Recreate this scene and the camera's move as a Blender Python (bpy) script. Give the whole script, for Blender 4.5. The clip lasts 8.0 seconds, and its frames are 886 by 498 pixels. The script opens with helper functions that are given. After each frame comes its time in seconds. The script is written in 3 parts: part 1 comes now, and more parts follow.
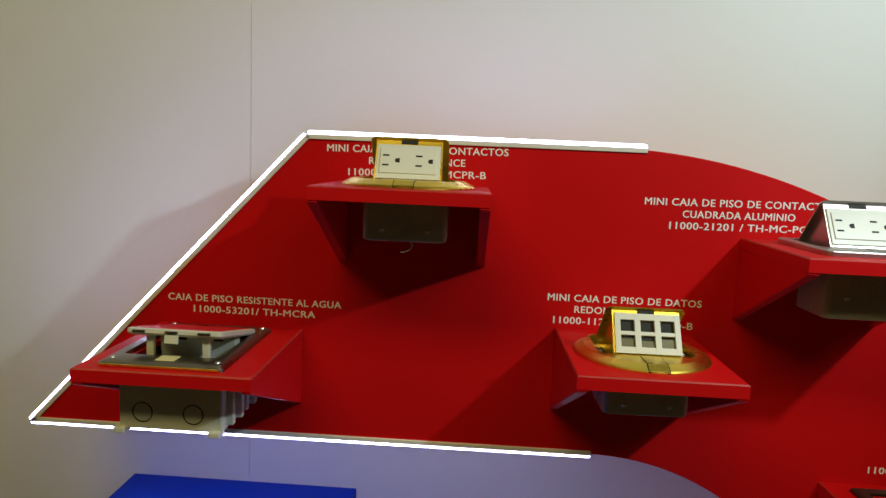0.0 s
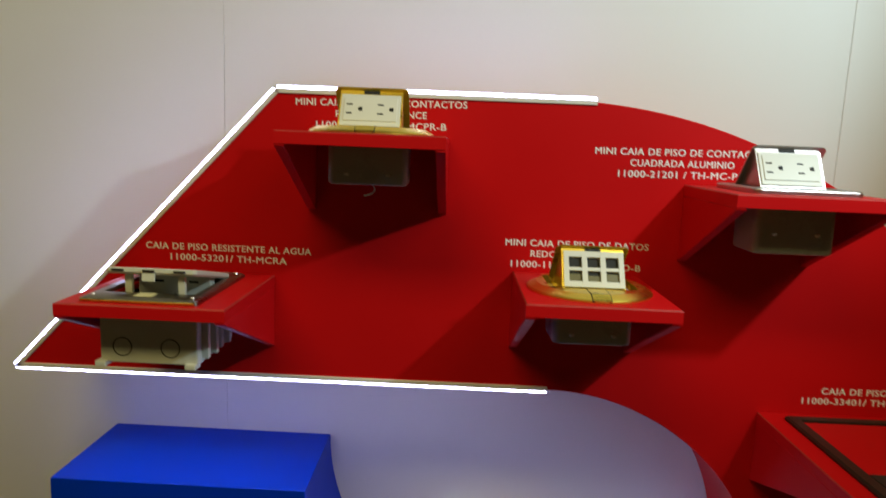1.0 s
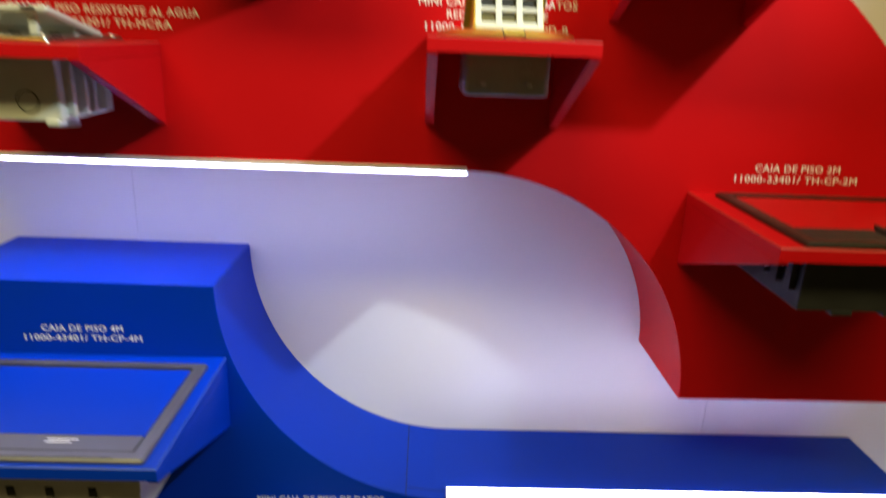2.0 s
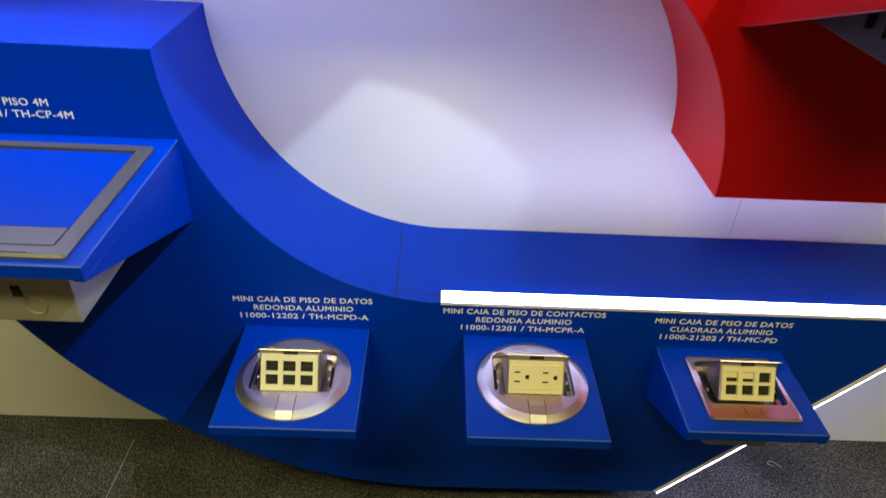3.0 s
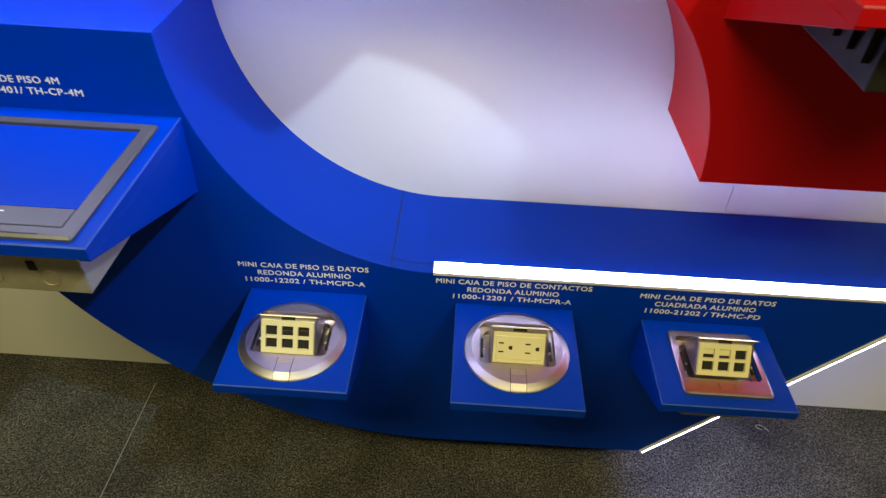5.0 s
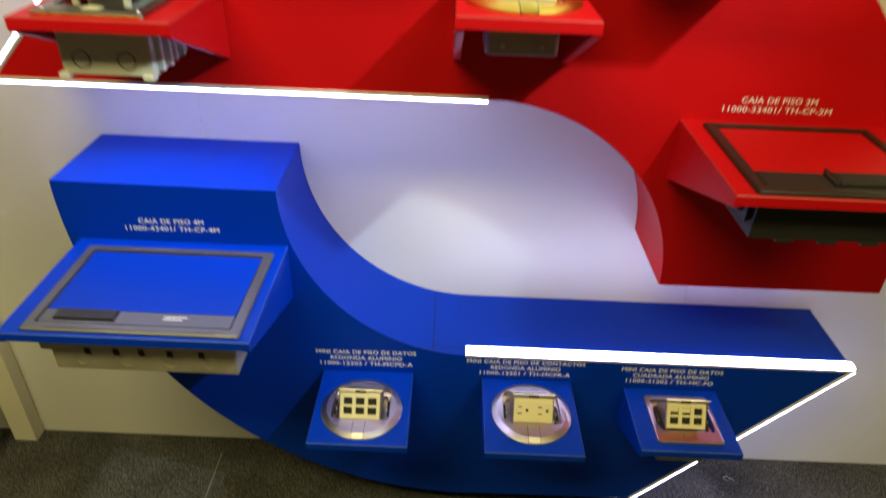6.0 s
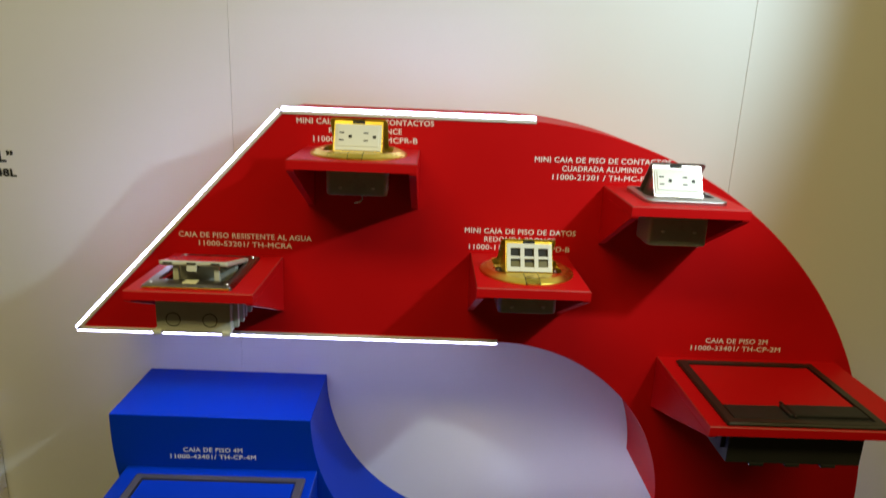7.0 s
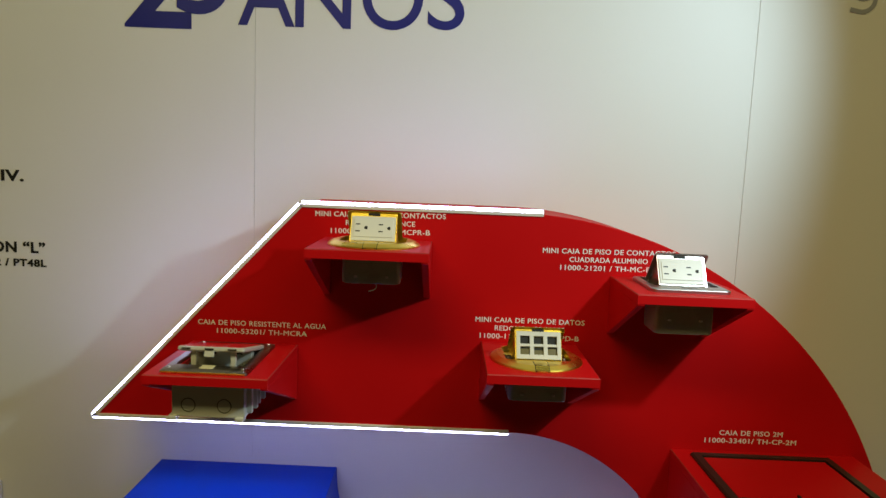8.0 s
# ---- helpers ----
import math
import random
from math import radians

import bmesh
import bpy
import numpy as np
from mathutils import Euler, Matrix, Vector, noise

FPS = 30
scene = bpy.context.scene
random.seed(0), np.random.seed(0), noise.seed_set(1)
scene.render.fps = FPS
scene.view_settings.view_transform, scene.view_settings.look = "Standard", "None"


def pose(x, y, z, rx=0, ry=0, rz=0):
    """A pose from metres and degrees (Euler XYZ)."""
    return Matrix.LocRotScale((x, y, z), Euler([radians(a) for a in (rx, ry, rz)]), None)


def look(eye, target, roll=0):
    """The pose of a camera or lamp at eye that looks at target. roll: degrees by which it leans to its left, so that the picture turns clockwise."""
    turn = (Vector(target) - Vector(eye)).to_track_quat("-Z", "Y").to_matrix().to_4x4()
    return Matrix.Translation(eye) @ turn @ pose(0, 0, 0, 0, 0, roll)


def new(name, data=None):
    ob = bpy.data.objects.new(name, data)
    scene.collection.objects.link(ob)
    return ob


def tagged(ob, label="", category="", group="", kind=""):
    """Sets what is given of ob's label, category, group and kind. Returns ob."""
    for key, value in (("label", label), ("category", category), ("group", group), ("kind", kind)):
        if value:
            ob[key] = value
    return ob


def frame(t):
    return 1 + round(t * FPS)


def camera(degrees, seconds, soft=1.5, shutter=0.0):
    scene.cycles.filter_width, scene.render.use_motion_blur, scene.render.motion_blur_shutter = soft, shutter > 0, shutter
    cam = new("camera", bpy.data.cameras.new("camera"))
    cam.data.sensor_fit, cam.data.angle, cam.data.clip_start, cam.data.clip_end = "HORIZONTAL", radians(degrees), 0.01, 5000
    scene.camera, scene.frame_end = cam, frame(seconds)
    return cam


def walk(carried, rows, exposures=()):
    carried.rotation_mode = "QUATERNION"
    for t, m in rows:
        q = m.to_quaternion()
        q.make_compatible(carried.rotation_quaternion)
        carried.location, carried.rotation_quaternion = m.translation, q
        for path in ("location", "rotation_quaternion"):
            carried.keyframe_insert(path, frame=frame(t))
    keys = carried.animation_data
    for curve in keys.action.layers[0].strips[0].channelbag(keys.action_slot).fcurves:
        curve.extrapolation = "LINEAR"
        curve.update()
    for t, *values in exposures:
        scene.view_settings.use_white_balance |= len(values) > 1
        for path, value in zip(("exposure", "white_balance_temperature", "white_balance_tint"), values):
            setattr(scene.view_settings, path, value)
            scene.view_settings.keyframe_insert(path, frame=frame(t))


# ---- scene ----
cam = camera(67.1, 8.0, soft=1.4, shutter=0.4)
PATH = [
    (0, (-0.1055, -1.1049, 1.4641), (-0.1928, 0.904, 1.1942), 2.5),
    (0.5, (-0.1004, -1.1374, 1.4549), (-0.1887, 0.8705, 1.1739), 2.4),
    (1, (-0.071, -1.1668, 1.4204), (-0.1096, 0.8381, 1.1079), 2.3),
    (1.5, (-0.0375, -1.1881, 1.3332), (-0.0274, 0.8046, 0.9497), 2.2),
    (2, (0.0140, -1.1270, 1.2430), (0.0780, 0.7900, 0.6310), 2.3),
    (2.2, (0.0284, -1.0856, 1.2104), (0.1218, 0.7914, 0.4464), 2.3),
    (3.3, (0.052, -0.9615, 1.1394), (0.066, 0.6676, -0.068), 3.2),
    (3.5, (0.0639, -0.9507, 1.1424), (0.0538, 0.6585, -0.0944), 3.2),
    (4, (0.0842, -0.9385, 1.1475), (0.0538, 0.6372, -0.1309), 3.2),
    (4.2, (0.0885, -0.9426, 1.1500), (0.0765, 0.6341, -0.1289), 3.3),
    (5.3, (0.0970, -1.039, 1.2703), (0.0575, 0.5195, -0.0294), 2.6),
    (5.5, (0.0730, -1.0958, 1.321), (0.0386, 0.485, 0.0487), 2.6),
    (6, (0.0080, -1.2470, 1.4417), (0.0128, 0.4576, 0.348), 2.5),
    (6.5, (-0.0517, -1.3596, 1.5381), (-0.0152, 0.5124, 0.7538), 2.5),
    (7, (-0.0640, -1.4060, 1.5760), (-0.0220, 0.5380, 1.0430), 2.4),
    (7.5, (-0.0568, -1.4478, 1.5716), (-0.0487, 0.553, 1.2338), 2.3),
    (8, (-0.0599, -1.4458, 1.5655), (-0.07, 0.5682, 1.322), 2.3),
]
EXPOSURES = [(0, -0.15, 6300, 10), (1.0, -0.05, 6300, 10), (1.5, 0.15, 6250, 11), (2.0, 0.9, 6200, 12), (2.2, 1.0, 6100, 11), (3.3, 1.05, 5850, 9), (4.2, 1.05, 5850, 9), (5.3, 1.05, 5950, 9),
             (6.0, 0.95, 6150, 9), (6.5, 0.85, 6250, 10), (6.8, 0.45, 6300, 10), (7.1, 0.0, 6300, 10), (7.5, -0.1, 6300, 10), (8.0, -0.15, 6300, 10)]
walk(cam, [(t, look(eye, target, roll)) for t, eye, target, roll in PATH], EXPOSURES)

# ---- light ----
world = bpy.data.worlds.new("hall_air")
world.use_nodes = True
scene.world = world
world.node_tree.nodes["Background"].inputs[0].default_value = (1.0, 0.78, 0.48, 1)
world.node_tree.nodes["Background"].inputs[1].default_value = 0.02


def lamp(name, kind, power, colour, m, **more):
    data = bpy.data.lights.new(name, kind)
    data.energy, data.color = power, colour
    for key, value in more.items():
        if key == "size":
            data.shape, data.size, data.size_y = "RECTANGLE", value[0], value[1]
        if key == "radius":
            data.shadow_soft_size = value
        if key == "cone":
            data.spot_size, data.spot_blend = radians(value[0]), value[1]
    ob = new(name, data)
    ob.matrix_world = m
    return ob


SPOT = (0.75, -0.90, 2.0)
lamp("display_spot", "SPOT", 31, (0.74, 0.95, 1.0), look(SPOT, (-0.34, 0, 1.70)), radius=0.020, cone=(103, 0.5))
# warm overhead lamps out of view; the right one is added to brighten that side
for x, y, power in ((-0.9, -1.9, 33), (1.5, -1.8, 19)):
    lamp("unseen_hall_light", "AREA", power, (1.0, 0.84, 0.33), pose(x, y, 3.05), size=(1.6, 0.5))


# ---- materials ----
def nodes_of(name):
    mat = bpy.data.materials.new(name)
    mat.use_nodes = True
    tree = mat.node_tree
    return mat, tree, tree.nodes["Principled BSDF"]


def surface(name, colour, rough=0.5, metal=0.0, vary=0.12, coarse=6.0, fine=300.0, bump=0.15, depth=0.0004, stretch=(1, 1, 1), coat=0.0, spread=0.12):
    """Two scales of colour and gloss variation, with a fine relief, at real-world size."""
    mat, tree, bsdf = nodes_of(name)
    put, link = tree.nodes.new, tree.links.new
    where = put("ShaderNodeTexCoord")
    info = put("ShaderNodeObjectInfo")
    shift = put("ShaderNodeVectorMath")
    shift.operation = "MULTIPLY_ADD"
    link(info.outputs["Random"], shift.inputs[0])
    shift.inputs[1].default_value = (3.1, 5.7, 2.3)
    link(where.outputs["Object"], shift.inputs[2])
    turn = put("ShaderNodeMapping")
    turn.inputs["Scale"].default_value = stretch
    link(shift.outputs[0], turn.inputs["Vector"])
    big, small = put("ShaderNodeTexNoise"), put("ShaderNodeTexNoise")
    big.inputs["Scale"].default_value, big.inputs["Detail"].default_value = coarse, 6
    small.inputs["Scale"].default_value, small.inputs["Detail"].default_value = fine, 4
    link(shift.outputs[0], big.inputs["Vector"])
    link(turn.outputs[0], small.inputs["Vector"])
    mix = put("ShaderNodeMath")
    mix.operation = "MULTIPLY_ADD"
    link(small.outputs["Fac"], mix.inputs[0])
    mix.inputs[1].default_value = 0.45
    link(big.outputs["Fac"], mix.inputs[2])
    ramp = put("ShaderNodeMapRange")
    link(mix.outputs[0], ramp.inputs[0])
    ramp.inputs[1].default_value, ramp.inputs[2].default_value = 0.35, 1.1
    ramp.inputs[3].default_value, ramp.inputs[4].default_value = 1 - vary, 1 + vary
    tint = put("ShaderNodeVectorMath")
    tint.operation = "SCALE"
    tint.inputs[0].default_value = colour
    link(ramp.outputs[0], tint.inputs["Scale"])
    link(tint.outputs[0], bsdf.inputs["Base Color"])
    gloss = put("ShaderNodeMapRange")
    link(mix.outputs[0], gloss.inputs[0])
    gloss.inputs[1].default_value, gloss.inputs[2].default_value = 0.35, 1.1
    gloss.inputs[3].default_value, gloss.inputs[4].default_value = max(0.03, rough - spread), min(1, rough + spread)
    link(gloss.outputs[0], bsdf.inputs["Roughness"])
    relief = put("ShaderNodeBump")
    relief.inputs["Strength"].default_value, relief.inputs["Distance"].default_value = bump, depth
    link(small.outputs["Fac"], relief.inputs["Height"])
    link(relief.outputs[0], bsdf.inputs["Normal"])
    bsdf.inputs["Metallic"].default_value = metal
    bsdf.inputs["Coat Weight"].default_value = coat
    return mat


def glowing(name, colour, strength):
    mat, tree, bsdf = nodes_of(name)
    bsdf.inputs["Base Color"].default_value = (0.8, 0.8, 0.8, 1)
    bsdf.inputs["Emission Color"].default_value = (*colour, 1)
    bsdf.inputs["Emission Strength"].default_value = strength
    return mat


def carpet():
    mat, tree, bsdf = nodes_of("dark_carpet")
    put, link = tree.nodes.new, tree.links.new
    where = put("ShaderNodeTexCoord")
    pile, fleck, patch = (put("ShaderNodeTexNoise") for _ in range(3))
    for node, size, detail, rough in ((pile, 270, 4, 0.8), (fleck, 90, 6, 0.75), (patch, 6, 5, 0.55)):
        node.inputs["Scale"].default_value, node.inputs["Detail"].default_value, node.inputs["Roughness"].default_value = size, detail, rough
        link(where.outputs["Object"], node.inputs["Vector"])
    ramp = put("ShaderNodeValToRGB")
    ramp.color_ramp.elements[0].position, ramp.color_ramp.elements[0].color = 0.43, (0.004, 0.004, 0.004, 1)
    ramp.color_ramp.elements[1].position, ramp.color_ramp.elements[1].color = 0.62, (0.175, 0.169, 0.163, 1)
    link(pile.outputs["Fac"], ramp.inputs[0])
    spots = put("ShaderNodeMapRange")
    link(fleck.outputs["Fac"], spots.inputs[0])
    spots.inputs[1].default_value, spots.inputs[2].default_value, spots.inputs[3].default_value, spots.inputs[4].default_value = 0.36, 0.68, 0.6, 1.5
    scale = put("ShaderNodeMapRange")
    link(patch.outputs["Fac"], scale.inputs[0])
    scale.inputs[1].default_value, scale.inputs[2].default_value, scale.inputs[3].default_value, scale.inputs[4].default_value = 0.3, 0.7, 0.55, 1.3
    both = put("ShaderNodeMath")
    both.operation = "MULTIPLY"
    link(spots.outputs[0], both.inputs[0])
    link(scale.outputs[0], both.inputs[1])
    tint = put("ShaderNodeVectorMath")
    tint.operation = "SCALE"
    link(ramp.outputs[0], tint.inputs[0])
    link(both.outputs[0], tint.inputs["Scale"])
    link(tint.outputs[0], bsdf.inputs["Base Color"])
    bsdf.inputs["Roughness"].default_value = 0.95
    bsdf.inputs["Specular IOR Level"].default_value = 0.2
    relief = put("ShaderNodeBump")
    relief.inputs["Strength"].default_value, relief.inputs["Distance"].default_value = 0.9, 0.002
    link(pile.outputs["Fac"], relief.inputs["Height"])
    link(relief.outputs[0], bsdf.inputs["Normal"])
    return mat


RED = surface("red_paint", (0.56, 0.0045, 0.006), 0.45, vary=0.07, coarse=4, fine=900, bump=0.10, depth=0.0003)
BLUE = surface("blue_paint", (0.001, 0.036, 0.45), 0.44, vary=0.07, coarse=4, fine=900, bump=0.10, depth=0.0003)
RED_EDGE = surface("rubbed_red_edge", (0.42, 0.030, 0.025), 0.5, vary=0.35, coarse=60, fine=700, bump=0.2)
BLUE_EDGE = surface("rubbed_blue_edge", (0.02, 0.07, 0.43), 0.5, vary=0.35, coarse=60, fine=700, bump=0.2)
for paint in (RED, BLUE):
    paint.node_tree.nodes["Principled BSDF"].inputs["Specular IOR Level"].default_value = 0.13
WHITE = surface("white_laminate", (0.74, 0.735, 0.725), 0.55, vary=0.025, coarse=2.5, fine=500, bump=0.06, depth=0.0003)
CREAM = surface("cream_paint", (0.80, 0.76, 0.62), 0.5, vary=0.05, coarse=6, fine=500, bump=0.08)
CARPET = carpet()
CEIL = surface("hall_ceiling", (0.30, 0.27, 0.22), 0.8, vary=0.1)
DRAPE = surface("hall_wall", (0.34, 0.29, 0.22), 0.8, vary=0.12)
LETTER = surface("white_vinyl", (0.85, 0.85, 0.84), 0.45, vary=0.04, fine=700, bump=0.03)
INK = surface("black_vinyl", (0.012, 0.012, 0.013), 0.4, vary=0.05, bump=0.03)
NAVY = surface("navy_vinyl", (0.010, 0.014, 0.19), 0.4, vary=0.05, bump=0.03)
SILVERINK = surface("grey_vinyl", (0.30, 0.31, 0.36), 0.4, vary=0.05, bump=0.03)
BRASS = surface("brushed_brass", (0.88, 0.66, 0.10), 0.30, 1.0, vary=0.08, coarse=18, fine=420, bump=0.04, depth=0.0002, stretch=(0.06, 1, 1), spread=0.08)
ALUMINIUM = surface("brushed_aluminium", (0.68, 0.64, 0.64), 0.36, 1.0, vary=0.05, coarse=12, fine=420, bump=0.03, depth=0.0002, stretch=(0.06, 1, 1), spread=0.04)
SATIN = surface("satin_steel", (0.52, 0.48, 0.48), 0.32, 1.0, vary=0.04, coarse=8, fine=420, bump=0.0, depth=0.0002, stretch=(0.06, 1, 1), spread=0.02)
STEEL = surface("dark_steel", (0.29, 0.265, 0.23), 0.33, 1.0, vary=0.12, coarse=20, fine=400, bump=0.1, depth=0.0002, stretch=(0.08, 1, 1))
GUNMETAL = surface("brown_grey_metal", (0.040, 0.034, 0.029), 0.36, 0.5, vary=0.12, coarse=20, fine=500, bump=0.08, depth=0.0002)
GREYMETAL = surface("satin_grey_metal", (0.13, 0.13, 0.135), 0.42, 0.5, vary=0.08, coarse=20, fine=500, bump=0.08, depth=0.0002)
GALVANISED = surface("galvanised_steel", (0.52, 0.48, 0.40), 0.45, 0.6, vary=0.16, coarse=30, fine=300, bump=0.1)
GREYPLASTIC = surface("grey_plastic", (0.60, 0.60, 0.53), 0.42, vary=0.06, coarse=20, fine=600, bump=0.08)
BOXPLASTIC = surface("smoky_grey_plastic", (0.36, 0.36, 0.32), 0.30, vary=0.08, coarse=20, fine=600, bump=0.06)
IVORY = surface("ivory_plastic", (0.82, 0.75, 0.43), 0.32, vary=0.03, coarse=25, fine=600, bump=0.04)
OFFWHITE = surface("white_plastic", (0.68, 0.67, 0.63), 0.35, vary=0.03, coarse=25, fine=600, bump=0.04)
BLACK = surface("black_plastic", (0.014, 0.014, 0.014), 0.55, vary=0.15, coarse=30, fine=500, bump=0.08)
# near-black for joints, and painted shade inside slots, holes, jacks and trays
DARK = surface("joint_and_recess_shade", (0.010, 0.009, 0.008), 0.7, vary=0.2)
LED = glowing("led_diffuser", (0.61, 0.60, 1.0), 15)
CHANNEL = surface("led_channel_aluminium", (0.80, 0.76, 0.70), 0.42, 0.15, vary=0.06, coarse=20)
# dim brass glimpsed through the jack openings, its shade put into the colour
BRASS_SHADE = surface("shaded_brass", (0.13, 0.11, 0.035), 0.4, vary=0.2, coarse=60)
CLEAR = surface("smoked_plastic", (0.16, 0.15, 0.13), 0.2, vary=0.15)


# ---- builders ----
def thing(name, m, label, category, group="", kind=""):
    ob = new(name)
    ob.empty_display_size = 0.03
    ob.matrix_world = m
    return tagged(ob, label, category, group, kind)


def part(name, bm, material, parent, label="", soft=False):
    bmesh.ops.recalc_face_normals(bm, faces=bm.faces)
    mesh = bpy.data.meshes.new(name)
    bm.to_mesh(mesh)
    bm.free()
    mesh.materials.append(material)
    for f in mesh.polygons:
        f.use_smooth = bool(soft)
    if soft:
        mesh.set_sharp_from_angle(angle=radians(35 if soft is True else soft))
    ob = new(name, mesh)
    ob.parent = parent
    if label:
        ob["label"] = label
    return ob


def box(bm, x0, x1, y0, y1, z0, z1, bevel=0.0, m=None, segments=2):
    made = bmesh.ops.create_cube(bm, size=1)["verts"]
    for v in made:
        v.co = Vector((x0 + (v.co.x + 0.5) * (x1 - x0), y0 + (v.co.y + 0.5) * (y1 - y0), z0 + (v.co.z + 0.5) * (z1 - z0)))
    edges = list({e for v in made for e in v.link_edges})
    if bevel:
        out = bmesh.ops.bevel(bm, geom=edges, offset=bevel, segments=segments, affect="EDGES", profile=0.5)
        made = list({v for f in out["faces"] for v in f.verts} | {v for v in made if v.is_valid})
    if m is not None:
        bmesh.ops.transform(bm, matrix=m, verts=made)
    return bm


def boxed(*size, bevel=0.0, m=None):
    return box(bmesh.new(), *size, bevel=bevel, m=m)


def prism(bm, outline, y0, y1, m=None):
    """A solid with the outline (x, z) from y0 to y1."""
    a = [bm.verts.new((x, y0, z)) for x, z in outline]
    b = [bm.verts.new((x, y1, z)) for x, z in outline]
    n = len(a)
    bm.faces.new(a)
    bm.faces.new(b[::-1])
    for i in range(n):
        bm.faces.new((a[i], b[i], b[(i + 1) % n], a[(i + 1) % n]))
    if m is not None:
        bmesh.ops.transform(bm, matrix=m, verts=a + b)
    return bm


def side_prism(bm, outline, x0, x1, m=None):
    """A solid with the outline (y, z) from x0 to x1."""
    a = [bm.verts.new((x0, y, z)) for y, z in outline]
    b = [bm.verts.new((x1, y, z)) for y, z in outline]
    n = len(a)
    bm.faces.new(a)
    bm.faces.new(b[::-1])
    for i in range(n):
        bm.faces.new((a[i], b[i], b[(i + 1) % n], a[(i + 1) % n]))
    if m is not None:
        bmesh.ops.transform(bm, matrix=m, verts=a + b)
    return bm


def disc(bm, x, y, z0, z1, r, n=24, m=None, r1=None):
    made = bmesh.ops.create_cone(bm, cap_ends=True, segments=n, radius1=r, radius2=r if r1 is None else r1, depth=z1 - z0, matrix=Matrix.Translation((x, y, (z0 + z1) / 2)))["verts"]
    if m is not None:
        bmesh.ops.transform(bm, matrix=m, verts=made)
    return bm


def rounded(w, d, r, n, x=0.0, y=0.0):
    """n points on the rim of a rounded rectangle, a quarter of them round each corner."""
    r, q = max(r, 0.0004), n // 4
    out = []
    for k, (sx, sy) in enumerate(((1, 1), (-1, 1), (-1, -1), (1, -1))):
        for i in range(q):
            a = radians(90 * k + 90 * (i + 0.5) / q)
            out.append((x + sx * (w / 2 - r) + r * math.cos(a), y + sy * (d / 2 - r) + r * math.sin(a)))
    return out


def loops(bm, rings, close_first=False, close_last=False):
    """Skin between rings of as many points (x, y, z)."""
    made = [[bm.verts.new(p) for p in ring] for ring in rings]
    n = len(made[0])
    for a, b in zip(made, made[1:]):
        for i in range(n):
            bm.faces.new((a[i], a[(i + 1) % n], b[(i + 1) % n], b[i]))
    if close_first:
        bm.faces.new(made[0][::-1])
    if close_last:
        bm.faces.new(made[-1])
    return bm


def lift(points, z):
    return [(x, y, z) for x, y in points]


def seat_letters(mesh, cap):
    """Capitals whose tail drops below the line (J) are drawn up so that they stand on it."""
    if not mesh.vertices:
        return
    bm = bmesh.new()
    bm.from_mesh(mesh)
    left = set(bm.verts)
    while left:
        group, queue = set(), [left.pop()]
        while queue:
            v = queue.pop()
            group.add(v)
            for e in v.link_edges:
                o = e.other_vert(v)
                if o in left:
                    left.discard(o)
                    queue.append(o)
        low = min(v.co.y for v in group)
        if low < -0.08 and max(v.co.y for v in group) > 0.9 * cap and max(v.co.x for v in group) - min(v.co.x for v in group) < 0.45:
            for v in group:
                v.co.y = (v.co.y - low) * cap / (cap - low)
    bm.to_mesh(mesh)
    bm.free()


def lettering(name, text, material, parent, height, width, x, y, z, bold=0.012, align="CENTER", thick=0.0003, lean=0.0, heavy=0.0, fine=3):
    """A line of text on an upright face, its middle (or left end) at x, its cap height given, stretched to the width; z is the middle of its caps."""
    curve = bpy.data.curves.new(name, "FONT")
    curve.body, curve.size, curve.offset, curve.extrude, curve.resolution_u = text, 1.0, bold, 0.0, fine
    curve.space_character = 1.08 if heavy else 1.0 + 2.2 * max(bold, 0.0)
    curve.fill_mode = "FRONT"
    ob = bpy.data.objects.new(name, curve)
    scene.collection.objects.link(ob)
    bpy.context.view_layer.update()
    mesh = bpy.data.meshes.new_from_object(ob.evaluated_get(bpy.context.evaluated_depsgraph_get()))
    bpy.data.objects.remove(ob)
    cap = 0.682
    seat_letters(mesh, cap)
    xs = [v.co.x for v in mesh.vertices]
    sx = width / (max(xs) - min(xs)) if width else height / cap
    mid = (max(xs) + min(xs)) / 2 if align == "CENTER" else (min(xs) if align == "LEFT" else max(xs))
    bm = bmesh.new()
    squeeze = 1 - 2 * heavy * sx / max(width, 0.01)
    for k, (dx, dy) in enumerate([(0, 0), (-0.5, -0.4), (0.5, 0.4), (-1, 0), (1, 0), (0.5, -0.4), (-0.5, 0.4)] if heavy else [(0, 0)]):
        old = set(bm.verts)
        bm.from_mesh(mesh)
        fresh = [v for v in bm.verts if v not in old]
        for v in fresh:
            v.co = Vector(((v.co.x - mid) * sx * squeeze + dx * heavy * sx, (v.co.y - cap / 2 + dy * heavy) * height / cap, k * 0.00003))
        out = bmesh.ops.extrude_face_region(bm, geom=list({f for v in fresh for f in v.link_faces}))
        for v in [g for g in out["geom"] if isinstance(g, bmesh.types.BMVert)]:
            v.co.z += thick
    bpy.data.meshes.remove(mesh)
    bmesh.ops.transform(bm, matrix=pose(x, y, z, 90, 0, 0) @ Matrix.Rotation(lean, 4, "Z"), verts=bm.verts)
    return part(name, bm, material, parent)


